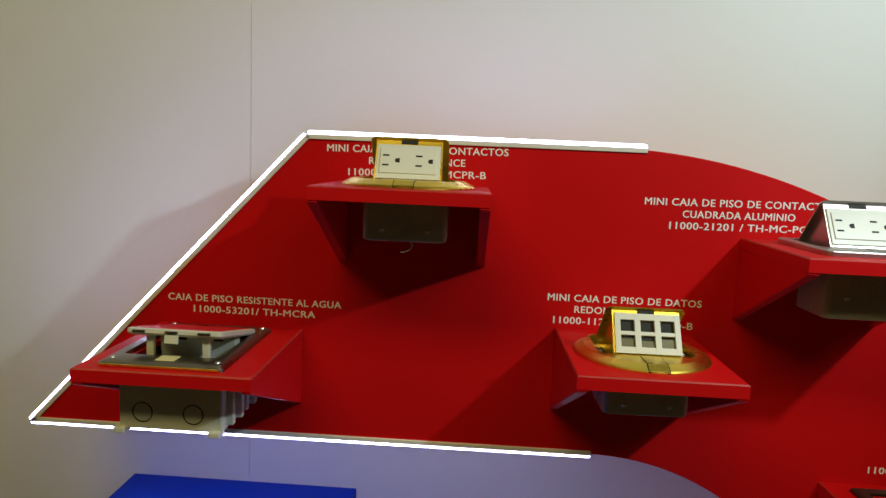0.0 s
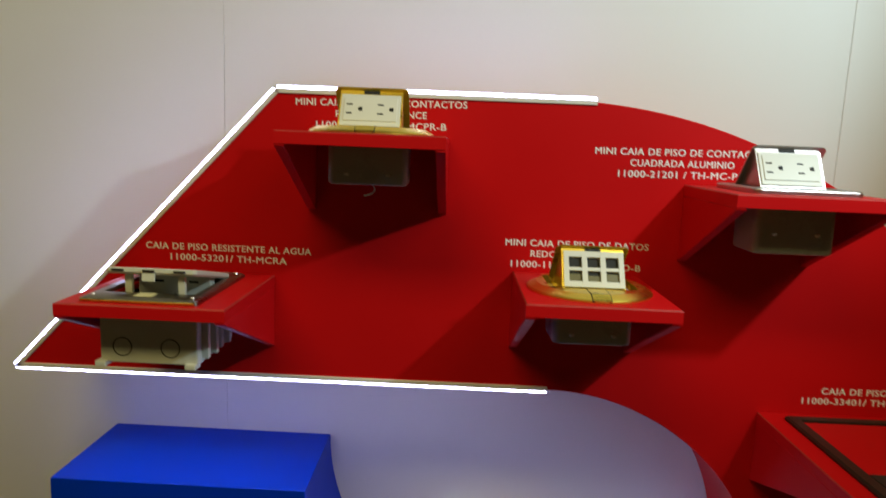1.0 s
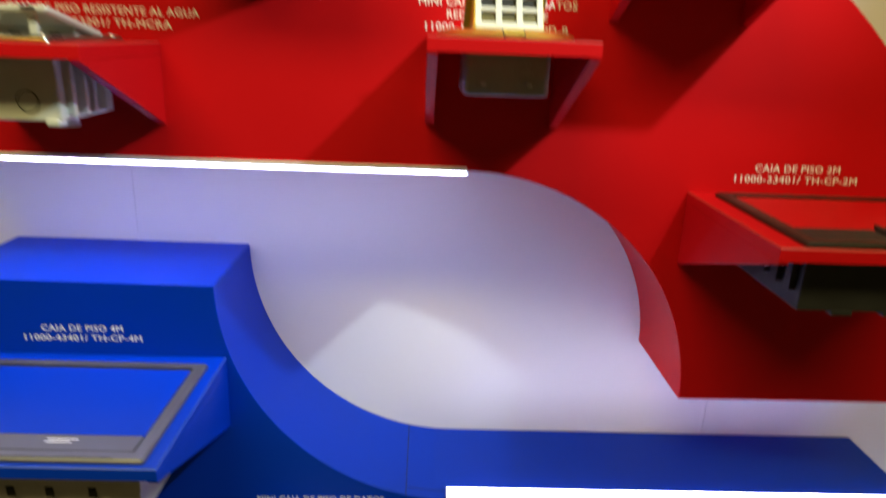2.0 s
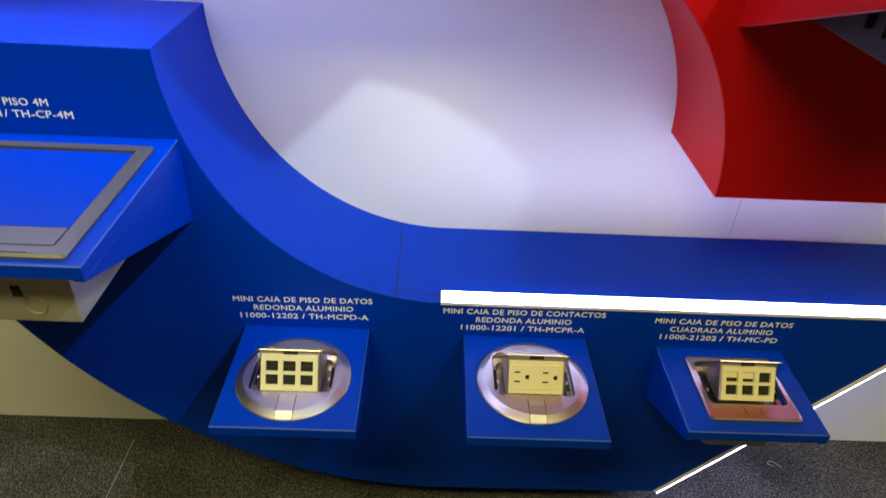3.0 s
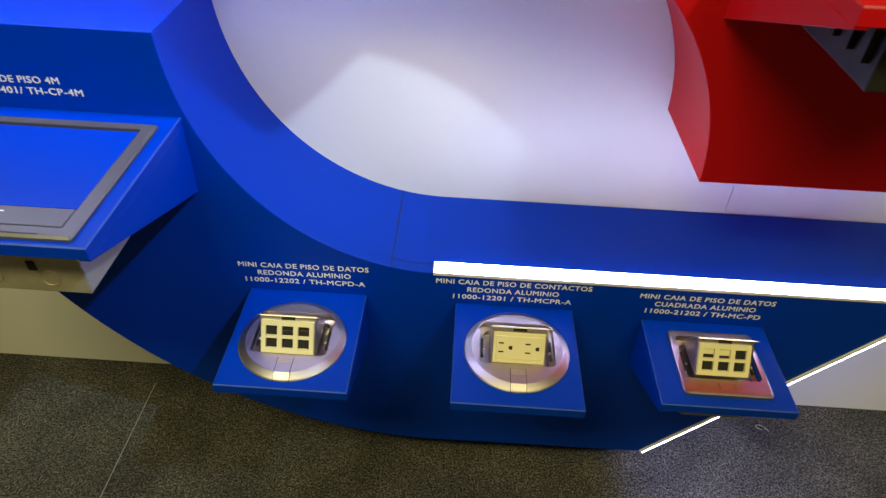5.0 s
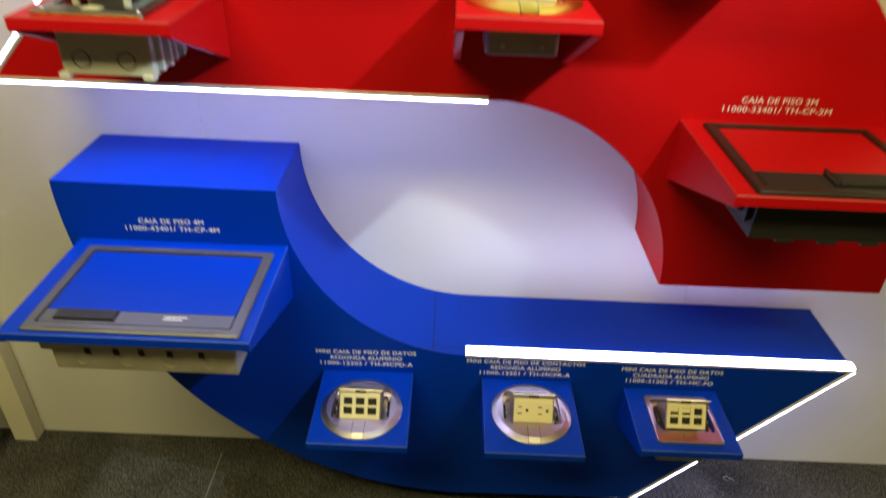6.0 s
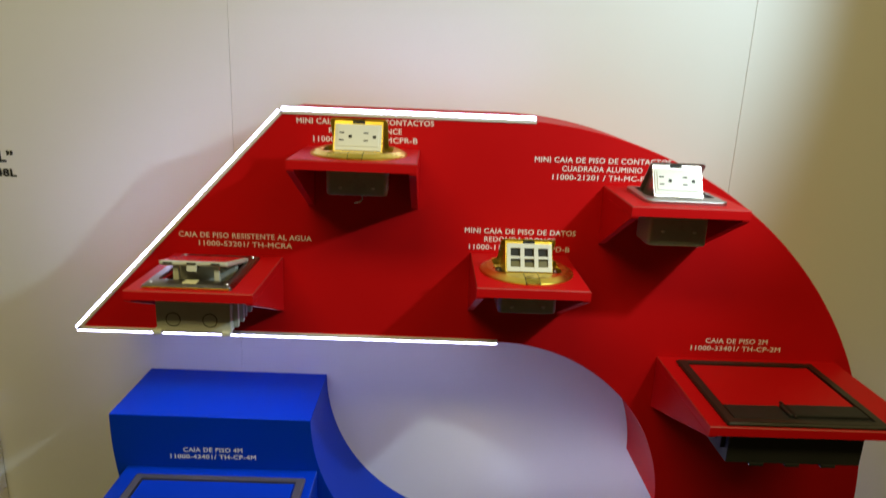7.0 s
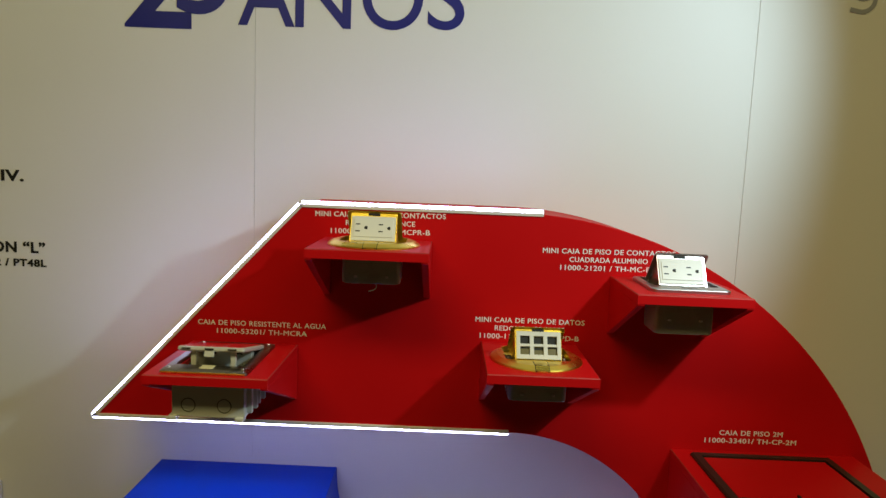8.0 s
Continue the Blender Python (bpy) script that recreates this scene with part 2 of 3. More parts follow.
# ---- the booth ----
D = 0.208
floor = part("floor", boxed(-4, 4, -5.2, 0.3, -0.12, 0), CARPET, None)
tagged(floor, "dark grey-brown low-pile carpet on the booth floor", "carpet", kind="structure")
ceiling = part("ceiling", boxed(-4, 4, -5.2, 0.3, 3.1, 3.2), CEIL, None)
tagged(ceiling, "plain dim hall ceiling above the booth", "ceiling", kind="structure")
for name, size in (("wall_left", (-4.1, -4, -5.2, 0.3, 0, 3.1)), ("wall_right", (4, 4.1, -5.2, 0.3, 0, 3.1)), ("wall_behind", (-4, 4, -5.3, -5.2, 0, 3.1))):
    tagged(part(name, boxed(*size), DRAPE, None), "plain dim wall closing the hall", "wall", kind="structure")
wall = thing("wall_back", pose(0, 0, 0), "white laminate booth wall of wide upright panels with thin joints", "wall", kind="structure")
part("backing", boxed(-4, 4, 0.018, 0.1, 0, 3.1), DARK, wall)
edges = [-3.99, -2.585, -1.533, -0.480, 0.572, 1.625, 2.68, 3.99]
for a, b in zip(edges, edges[1:]):
    part("panel", boxed(a + 0.0003, b - 0.0003, 0, 0.0175, 0.001, 3.099, bevel=0.0008), WHITE, wall)

# slogan and product lines on the wall
slogan = thing("wall_slogan", pose(0, -0.001, 0), "large navy blue vinyl slogan lettering on the white wall", "lettering")
for text, x0, x1, zb, h, bold in (("2", -0.755, -0.614, 1.838, 0.20, 0.012), ("5", -0.645, -0.535, 1.868, 0.20, 0.0), ("A", -0.516, -0.397, 1.848, 0.125, 0.004), ("Ñ", -0.396, -0.279, 1.848, 0.125, 0.004),
                                  ("O", -0.256, -0.129, 1.851, 0.128, 0.004), ("S", -0.119, -0.042, 1.855, 0.128, 0.004)):
    lettering("letter", text, NAVY, slogan, h, x1 - x0, (x0 + x1) / 2, 0, zb + h / 2, bold=bold, fine=8)
script = thing("wall_script", pose(0, -0.001, 0), "grey-blue vinyl lettering on the white wall", "lettering")


def stroke(points, width, thick=0.0004):
    """A flat stroke along points (x, z) on the wall."""
    bm = bmesh.new()
    pts = [Vector((x, 0, z)) for x, z in points]
    rows = []
    for a, p in enumerate(pts):
        d = (pts[min(a + 1, len(pts) - 1)] - pts[max(a - 1, 0)]).normalized()
        side = Vector((-d.z, 0, d.x)) * width / 2
        rows.append([bm.verts.new(p + side), bm.verts.new(p - side)])
    for a, b in zip(rows, rows[1:]):
        bm.faces.new((a[0], a[1], b[1], b[0]))
    out = bmesh.ops.extrude_face_region(bm, geom=list(bm.faces))
    for v in [g for g in out["geom"] if isinstance(g, bmesh.types.BMVert)]:
        v.co.y -= thick
    return bm


turns = [(0.782 + 0.026 * math.cos(radians(a)), 1.978 + 0.030 * math.sin(radians(a))) for a in range(0, 361, 15)]
tail = [(0.808, 2.01), (0.808, 1.950)] + [(0.782 + 0.026 * math.cos(radians(a)), 1.948 + 0.026 * math.sin(radians(a))) for a in range(0, -106, -15)] + [(0.758, 1.926)]
part("bowl", stroke(turns, 0.009), SILVERINK, script)
part("tail", stroke(tail, 0.009), SILVERINK, script)
part("stem", stroke([(0.838, 2.02), (0.838, 1.945)], 0.011), SILVERINK, script)
product = thing("wall_product_text", pose(0, -0.001, 0), "small black vinyl product lettering on the white wall", "lettering")
lettering("line", "DIV.", INK, product, 0.022, 0.085, -0.980, 0, 1.513, bold=0.034, align="RIGHT")
lettering("line", "ON “L”", INK, product, 0.022, 0.118, -0.938, 0, 1.357, bold=0.034, align="RIGHT")
lettering("line", "02 / PT48L", INK, product, 0.015, 0.128, -0.936, 0, 1.323, bold=0.034, align="RIGHT")

# ---- the two curved display bodies ----
def arc(cx, cz, r, a0, a1, n):
    return [(cx + r * math.cos(radians(a0 + (a1 - a0) * i / n)), cz + r * math.sin(radians(a0 + (a1 - a0) * i / n))) for i in range(n + 1)]


def soften(ob, width, segments=2):
    mod = ob.modifiers.new("edge", "BEVEL")
    mod.width, mod.segments, mod.limit_method, mod.angle_limit = width, segments, "ANGLE", radians(30)
    for f in ob.data.polygons:
        f.use_smooth = True
    ob.data.set_sharp_from_angle(angle=radians(30))


def led(parent, a, b, out):
    """A corner profile with a slanted diffuser along the front edge from a to b (x, z); out: the way out of the body."""
    along = Vector((b[0] - a[0], 0, b[1] - a[1]))
    n = Vector((out[0], 0, out[1])).normalized()
    m = Matrix.Translation((a[0], 0, a[1])) @ Matrix((along.normalized(), Vector((0, 1, 0)), n)).transposed().to_4x4()
    strip = part("led_profile", side_prism(bmesh.new(), [(-D - 0.0002, -0.0054), (-D - 0.0022, -0.0054), (-D - 0.0026, -0.0048), (-D - 0.0026, 0.0010), (-D + 0.0002, 0.0010), (-D + 0.0002, 0.0022), (-D + 0.0215, 0.0022), (-D + 0.0215, 0.0006), (-D - 0.0002, 0.0006)], 0, along.length, m), CHANNEL, parent, "slim aluminium light profile")
    dome = [(-D + 0.0004, 0.0023), (-D + 0.0004, 0.0012), (-D - 0.0028, 0.0012), (-D - 0.0030, 0.0026), (-D - 0.0016, 0.0045), (-D + 0.0030, 0.0058), (-D + 0.0095, 0.0062), (-D + 0.0160, 0.0056), (-D + 0.0202, 0.0040), (-D + 0.0208, 0.0023)]
    part("diffuser", side_prism(bmesh.new(), dome, 0.001, along.length - 0.001, m), LED, strip, "glowing white strip diffuser")
    for at in (0.0, along.length - 0.0012):
        part("end_cap", side_prism(bmesh.new(), [(y, h + 0.0002) for y, h in dome], at - 0.0004, at + 0.0016, m), GREYPLASTIC, strip)


RC, RO, RI = (0.069, 0.7155), 0.7735, 0.350
tip, corner = (-0.730, 1.0645), (-0.333, 1.489)
red_outline = [tip, corner, *arc(*RC, RO, 90, 0, 60), *arc(RC[0] + 0.004, RC[1] - 0.001, RI, 0, 90, 40)]
red_sign = thing("red_display", pose(0, 0, 0), "red painted curved display body with lit edges on the wall", "display")
soften(part("body", prism(bmesh.new(), red_outline, -D, 0), RED, red_sign), 0.0012)
slope = Vector((corner[0] - tip[0], corner[1] - tip[1])).normalized()
led(red_sign, corner, (0.118, 1.489), (0, 1))
led(red_sign, tip, corner, (-slope.y, slope.x))
led(red_sign, (tip[0], tip[1]), (0.074, 1.0645), (0, -1))

BC, BO, BI = (0.090, 0.858), 0.778, 0.364
toe, nose = (0.485, 0.086), (0.868, 0.5185)
blue_outline = [nose, *reversed(arc(0.076, 0.8825, BI, 180, 270, 40)), *arc(BC[0], BC[1], BO, 178.1, 268, 60), toe]
blue_sign = thing("blue_display", pose(0, 0, 0), "blue painted curved display body with lit edges on the wall", "display")
soften(part("body", prism(bmesh.new(), blue_outline, -D, 0), BLUE, blue_sign), 0.0012)
part("top_cover", boxed(0.0, 0.842, -D + 0.024, -0.003, 0.5172, 0.5196, bevel=0.0006), BLUE, blue_sign)
AX, AZ = 0.076, 0.8825
sag = [(0.064 * k / 8, AZ - math.sqrt(BI ** 2 - (0.064 * k / 8 - AX) ** 2)) for k in range(9)]
part("joint", boxed(-0.0007, 0.0007, -D - 0.0003, -0.001, 0.5240, 0.5273), DARK, blue_sign, "dark joint between two boards")
part("joint", prism(bmesh.new(), [(x, z + 0.0004) for x, z in sag] + [(x, z - 0.002) for x, z in reversed(sag)], -D + 0.0200, -D + 0.0210), DARK, blue_sign)
led(blue_sign, (0.066, 0.5215), (nose[0], nose[1] + 0.003), (0, 1))
s2 = Vector((nose[0] - toe[0], nose[1] - toe[1])).normalized()
led(blue_sign, toe, nose, (s2.y, -s2.x))


def caption(parent, left, right, *lines):
    """Centred lines under one another; the ends (x, z) of the first one are given."""
    tilt = math.atan2(right[1] - left[1], right[0] - left[0])
    cx, cz = (left[0] + right[0]) / 2, (left[1] + right[1]) / 2
    for i, (text, w) in enumerate(lines):
        d = 0.0156 * i
        lettering("caption_line", text, LETTER, parent, 0.0092, w, cx + d * math.sin(tilt), -D - 0.0003, cz - d * math.cos(tilt), bold=0.0, lean=tilt, heavy=0.018)


caption(red_sign, (-0.5251, 1.2586), (-0.2816, 1.2583), ("CAJA DE PISO RESISTENTE AL AGUA", 0.2435), ("11000-53201/ TH-MCRA", 0.1715))
caption(red_sign, (-0.3056, 1.4729), (-0.0632, 1.4765), ("MINI CAJA DE PISO DE CONTACTOS", 0.2424), ("REDONDA BRONCE", 0.129), ("11000-11201 / TH-MCPR-B", 0.185))
caption(red_sign, (0.1197, 1.4212), (0.3668, 1.4240), ("MINI CAJA DE PISO DE CONTACTOS", 0.247), ("CUADRADA ALUMINIO", 0.146), ("11000-21201 / TH-MC-PC", 0.179))
caption(red_sign, (0.0005, 1.2855), (0.2065, 1.2860), ("MINI CAJA DE PISO DE DATOS", 0.206), ("REDONDA BRONCE", 0.132), ("11000-11202 / TH-MCPD-B", 0.1877))
caption(red_sign, (0.4786, 1.0828), (0.6000, 1.0836), ("CAJA DE PISO 2M", 0.1214), ("11000-33401/ TH-CP-2M", 0.176))
caption(blue_sign, (-0.5448, 0.8090), (-0.4261, 0.8103), ("CAJA DE PISO 4M", 0.1187), ("11000-43401/ TH-CP-4M", 0.172))
caption(blue_sign, (-0.2411, 0.5137), (-0.0348, 0.5166), ("MINI CAJA DE PISO DE DATOS", 0.206), ("REDONDA ALUMINIO", 0.148), ("11000-12202 / TH-MCPD-A", 0.192))
caption(blue_sign, (0.0710, 0.5043), (0.3155, 0.5059), ("MINI CAJA DE PISO DE CONTACTOS", 0.2445), ("REDONDA ALUMINIO", 0.145), ("11000-12201 / TH-MCPR-A", 0.189))
caption(blue_sign, (0.3923, 0.4992), (0.6030, 0.4985), ("MINI CAJA DE PISO DE DATOS", 0.211), ("CUADRADA ALUMINIO", 0.159), ("11000-21202 / TH-MC-PD", 0.183))


# ---- shelves ----
def shelf(x0, x1, z, deep, drop, material, hole, colour, group, side=0.012, lip=0.0155):
    """A bracket shelf on the body's front: top board with a cut-out, and two tapering sides. hole: width, depth, middle y behind the front."""
    w = x1 - x0
    ob = thing("shelf", pose((x0 + x1) / 2, -D, z), f"{colour} painted bracket shelf with tapering sides", "shelf", group)
    hw, hd, hy = hole
    bm = bmesh.new()

    def corners(x_a, x_b, y_a, y_b, zz):
        return [(x_a, y_a, zz), (x_b, y_a, zz), (x_b, y_b, zz), (x_a, y_b, zz)]

    o, i = (-w / 2, w / 2, -deep, -0.0005), (-hw / 2, hw / 2, hy - hd / 2, hy + hd / 2)
    b = 0.0014
    ob_b = (o[0] + b, o[1] - b, o[2] + b, o[3])
    rings = [corners(*i, -lip), corners(*i, 0), corners(*ob_b, 0), corners(*o, -b), corners(*o, -lip), corners(*i, -lip)]
    loops(bm, rings)
    bmesh.ops.remove_doubles(bm, verts=bm.verts, dist=1e-6)
    board = part("top_board", bm, material, ob)
    board.data.materials.append(RED_EDGE if material is RED else BLUE_EDGE)
    for f in board.data.polygons:
        if abs(f.normal.z) > 0.2 and abs(f.normal.z) < 0.95:
            f.material_index = 1
    for sx in (-w / 2, w / 2 - side):
        soften(part("side_panel", side_prism(bmesh.new(), [(-0.0005, -lip - 0.0002), (-deep + 0.001, -lip - 0.0002), (-deep + 0.001, -lip - 0.003), (-0.0005, -drop)], sx, sx + side), material, ob), 0.0008, 1)
    return ob


shelf(-0.536, -0.335, 1.2215, 0.214, 0.107, RED, (0.118, 0.150, -0.106), "red", "red shelves")
shelf(-0.287, -0.087, 1.430, 0.182, 0.109, RED, (0.114, 0.086, -0.084), "red", "red shelves")
shelf(0.249, 0.436, 1.378, 0.186, 0.110, RED, (0.114, 0.086, -0.087), "red", "red shelves")
shelf(0.013, 0.194, 1.243, 0.206, 0.115, RED, (0.114, 0.086, -0.100), "red", "red shelves")
shelf(0.388, 0.739, 1.046, 0.264, 0.108, RED, (0.238, 0.196, -0.135), "wide red", "red shelves")
shelf(-0.660, -0.276, 0.768, 0.275, 0.120, BLUE, (0.290, 0.196, -0.145), "wide blue", "blue shelves")
shelf(-0.228, -0.040, 0.463, 0.198, 0.106, BLUE, (0.114, 0.086, -0.099), "blue", "blue shelves")
shelf(0.104, 0.292, 0.458, 0.198, 0.106, BLUE, (0.114, 0.086, -0.088), "blue", "blue shelves")
shelf(0.405, 0.600, 0.447, 0.168, 0.106, BLUE, (0.114, 0.086, -0.079), "blue", "blue shelves")


# ---- pop-up floor boxes ----
LEAN = 31
BASE = Matrix.Translation((0, -0.031, 0.0054)) @ pose(0, 0, 0, 90 - LEAN, 0, 0)   # x across, y up the slope, z out of the face


def keystones(bm, w, h, z0, z1):
    """A face plate with three by two square openings."""
    ow, oh, px, py = 0.0165, 0.0142, 0.0232, 0.0185
    xs = [-w / 2] + [c + s * ow / 2 for c in (-px, 0, px) for s in (-1, 1)] + [w / 2]
    ys = [0] + [c + s * oh / 2 for c in (h / 2 - py / 2, h / 2 + py / 2) for s in (-1, 1)] + [h]
    for k in range(0, len(xs) - 1, 2):
        box(bm, xs[k], xs[k + 1], 0, h, z0, z1)
    for k in range(0, len(ys) - 1, 2):
        for j in range(1, len(xs) - 2, 2):
            box(bm, xs[j], xs[j + 1], ys[k], ys[k + 1], z0, z1 - 0.0003)
    return bm


def pop_up(x, y, z, square, metal, insert, plastic, label, turn=0.0, lit=()):
    ob = thing("floor_box", pose(x, y, z, 0, 0, turn), label, "floor box", "pop-up floor boxes")
    FACE = Matrix.Translation((-0.004 if square else 0, 0.005 if square else 0, 0)) @ BASE
    n = 96
    hole = rounded(0.112, 0.084, 0.008, n, 0, 0.008)
    if square:
        w, d = 0.131, 0.126
        top = 0.0070
        rims = [(rounded(w - 0.007, d - 0.007, 0.006, n), top), (rounded(w - 0.001, d - 0.001, 0.008, n), 0.0058), (rounded(w, d, 0.009, n), 0.0046), (rounded(w, d, 0.009, n), 0.0002)]
    else:
        circle = lambda r: [(r * math.cos(2 * math.pi * (i + 0.5) / n), r * math.sin(2 * math.pi * (i + 0.5) / n)) for i in range(n)]
        top = 0.0086
        rims = [(circle(0.0680), top), (circle(0.0688), top - 0.0003), (circle(0.0780), 0.0036), (circle(0.0795), 0.0020), (circle(0.0795), 0.0002)]
    plate = part("cover_plate", loops(bmesh.new(), [lift(hole, -0.004), lift(hole, top), *[lift(p, h) for p, h in rims]]), metal, ob, soft=12)
    # the tray below the opening
    tray = rounded(0.096, 0.070, 0.006, n, 0, 0.008)
    part("tray", loops(bmesh.new(), [lift(hole, -0.0038), lift(tray, -0.006), lift(tray, -0.014)], close_last=True), SATIN, ob)
    # latch on the plate in front of the pop-up
    if square:
        run, back_y = [(-0.052, top + 0.0006)], -0.041
    else:
        run, back_y = [(-0.0686, top + 0.0006), (-0.0778, 0.0042), (-0.0790, 0.0030)], -0.0405
    for name, wide, up, material in (("latch_gap", 0.0118, -0.0003, DARK), ("latch", 0.0110, 0.0, metal)):
        line = [(back_y, top + 0.0006 + up)] + [(yy, zz + up) for yy, zz in run]
        part(name, side_prism(bmesh.new(), line + [(yy, zz - 0.0015) for yy, zz in reversed(line)], -wide, wide), material, plate)
    for k in range(3 if not square and metal is ALUMINIUM else 0):
        part("ridge", boxed(-0.009, 0.009, -0.0445 - 0.0034 * k - 0.0009, -0.0445 - 0.0034 * k + 0.0009, top + 0.0004, top + 0.0015, bevel=0.0004), metal, plate)
    # hinge lugs at the sides of the opening
    for s in (-1, 1):
        part("hinge_lug", boxed(s * 0.0515 - 0.0018, s * 0.0515 + 0.0018, -0.012, 0.022, -0.008, 0.0005, bevel=0.0006), GUNMETAL, plate)
        part("hinge_pin", disc(bmesh.new(), 0, 0, -0.0016, 0.0016, 0.0026, 12, pose(s * 0.0488, -0.002, 0.001, 0, 90, 0)), ALUMINIUM, plate)
    # the pop-up
    w, h = 0.079, 0.056
    up, back = FACE @ Vector((0, h, 0)), 0.046
    tower = part("pop_up_housing", bmesh.new(), metal, ob)
    bm = bmesh.new()
    low = FACE @ Vector((0, 0, -0.001))
    side_prism(bm, [(low.y, low.z - 0.006), (up.y, up.z - 0.001), (up.y + 0.004, up.z - 0.002), (back, 0.003), (back, -0.004)], -w / 2, w / 2)
    bm.to_mesh(tower.data)
    bm.free()
    lid = Vector((0, up.y - back, up.z - 0.003))
    rise = math.degrees(math.atan2(lid.z, lid.y))
    length = lid.length
    lid_m = Matrix.Translation((0, back, 0.0042)) @ pose(0, 0, 0, rise, 0, 0)
    bm = bmesh.new()
    rim = rounded(0.093, length + 0.005, 0.007, 48, 0, (length + 0.005) / 2)
    loops(bm, [lift(rim, 0.0004), lift(rim, 0.0020)], True, True)
    bmesh.ops.transform(bm, matrix=lid_m, verts=bm.verts)
    part("lid", bm, metal, tower)
    part("face_rim", boxed(-w / 2, w / 2, 0, h, 0.0002, 0.0016, bevel=0.0005, m=FACE), metal, tower)
    part("finger_notch", boxed(-0.010, 0.010, h - 0.0055, h + 0.0006, 0.0012, 0.0022, bevel=0.0003, m=FACE), DARK, tower)
    if insert == "data":
        fm = FACE @ Matrix.Translation((0, 0.002, 0))
        part("jack_frame", moved(keystones(bmesh.new(), 0.0755, 0.048, 0.0018, 0.0066), fm), plastic, tower, "ivory frame with six square jack openings")
        part("jack_shade", boxed(-0.0365, 0.0365, 0.002, 0.046, 0.0017, 0.0021, m=fm), DARK, tower)
        # added blocks whose colour stands in for the lit insides of the openings
        for col, row, low, high, stuff in lit:
            cx, cy = 0.0232 * (col - 1), 0.024 + 0.0185 * (row - 0.5)
            part("jack_tab", boxed(cx - 0.0078, cx + 0.0078, cy - 0.0071 + 0.0142 * low, cy - 0.0071 + 0.0142 * high, 0.0020, 0.0036, bevel=0.0004, m=fm), stuff, tower)
    else:
        fm = FACE @ Matrix.Translation((0, 0.0030, 0))
        part("outlet_panel", boxed(-0.0375, 0.0375, 0, 0.0460, 0.0016, 0.0034, bevel=0.0008, m=fm), plastic, tower, "pale plastic duplex outlet panel")
        part("outlet_face", boxed(-0.0335, 0.0335, 0.0065, 0.0405, 0.0034, 0.0047, bevel=0.0007, m=fm), plastic, tower)
        for cx in (-0.0195, 0.0193):
            for v in (0.0300, 0.0170):
                part("slot", boxed(cx - 0.0105, cx - 0.0030, v - 0.0010, v + 0.0010, 0.0040, 0.0051, m=fm), DARK, tower)
            bm = disc(bmesh.new(), cx + 0.0068, 0.0235, 0.0040, 0.0051, 0.0028, 14, fm)
            box(bm, cx + 0.0068, cx + 0.0096, 0.0207, 0.0263, 0.0040, 0.00511, m=fm)
            part("ground_hole", bm, DARK, tower)
    # back box under the shelf
    low = -0.075 if square else -0.063
    wide, slim = rounded(0.099, 0.070, 0.009, 32, 0, -0.005), rounded(0.091, 0.062, 0.008, 32, 0, -0.005)
    bm = loops(bmesh.new(), [lift(wide, -0.0165), lift(wide, low + 0.004), lift(rounded(0.097, 0.068, 0.009, 32, 0, -0.005), low + 0.0012), lift(slim, low)], close_last=True)
    case = part("back_box", bm, BOXPLASTIC, ob, "smoky grey plastic back box under the shelf", soft=True)
    for s in (-1, 1):
        part("box_screw", disc(bmesh.new(), s * 0.026, -0.0412, -0.0015, 0.0015, 0.003, 10, pose(0, 0, -0.05, 0, 0, 0)), ALUMINIUM, case)
    return ob


def tube(bm, points, r, n=6):
    """A thin round strand through points."""
    pts = [Vector(p) for p in points]
    rings = []
    for k, p in enumerate(pts):
        d = (pts[min(k + 1, len(pts) - 1)] - pts[max(k - 1, 0)]).normalized()
        a = d.orthogonal().normalized()
        b = d.cross(a)
        rings.append([p + r * (math.cos(2 * math.pi * i / n) * a + math.sin(2 * math.pi * i / n) * b) for i in range(n)])
    return loops(bm, rings, True, True)


def moved(bm, m):
    bmesh.ops.transform(bm, matrix=m, verts=bm.verts)
    return bm


brass_outlet = pop_up(-0.185, -0.300, 1.430, False, BRASS, "outlet", OFFWHITE, "open round brass floor box with a pale duplex outlet", 1)
curl = [(0.002 + 0.007 * math.sin(0.62 * k), -0.030, -0.064 - 0.0016 * k + 0.003 * math.cos(0.62 * k)) for k in range(8)]
part("wire", tube(bmesh.new(), curl, 0.0009), GREYPLASTIC, brass_outlet, "short loose grey wire under the box")
pop_up(0.103, -0.316, 1.243, False, BRASS, "data", OFFWHITE, "open round brass floor box with six data openings", 1, [(c, 0, 0.05, h, BRASS_SHADE) for c, h in enumerate((0.75, 0.60, 0.80))])
pop_up(0.345, -0.303, 1.378, True, SATIN, "outlet", OFFWHITE, "open square aluminium floor box with a white duplex outlet")
pop_up(-0.135, -0.315, 0.463, False, ALUMINIUM, "data", IVORY, "open round aluminium floor box with six data openings", 0, [(1, 1, 0.1, 0.5, GUNMETAL), (2, 1, 0.15, 0.6, GUNMETAL)])
pop_up(0.199, -0.304, 0.458, False, ALUMINIUM, "outlet", IVORY, "open round aluminium floor box with an ivory duplex outlet")
pop_up(0.505, -0.295, 0.446, True, SATIN, "data", IVORY, "open square aluminium floor box with six data openings", 0, [(0, 1, 0.38, 0.95, IVORY), (1, 1, 0.30, 0.90, IVORY)])


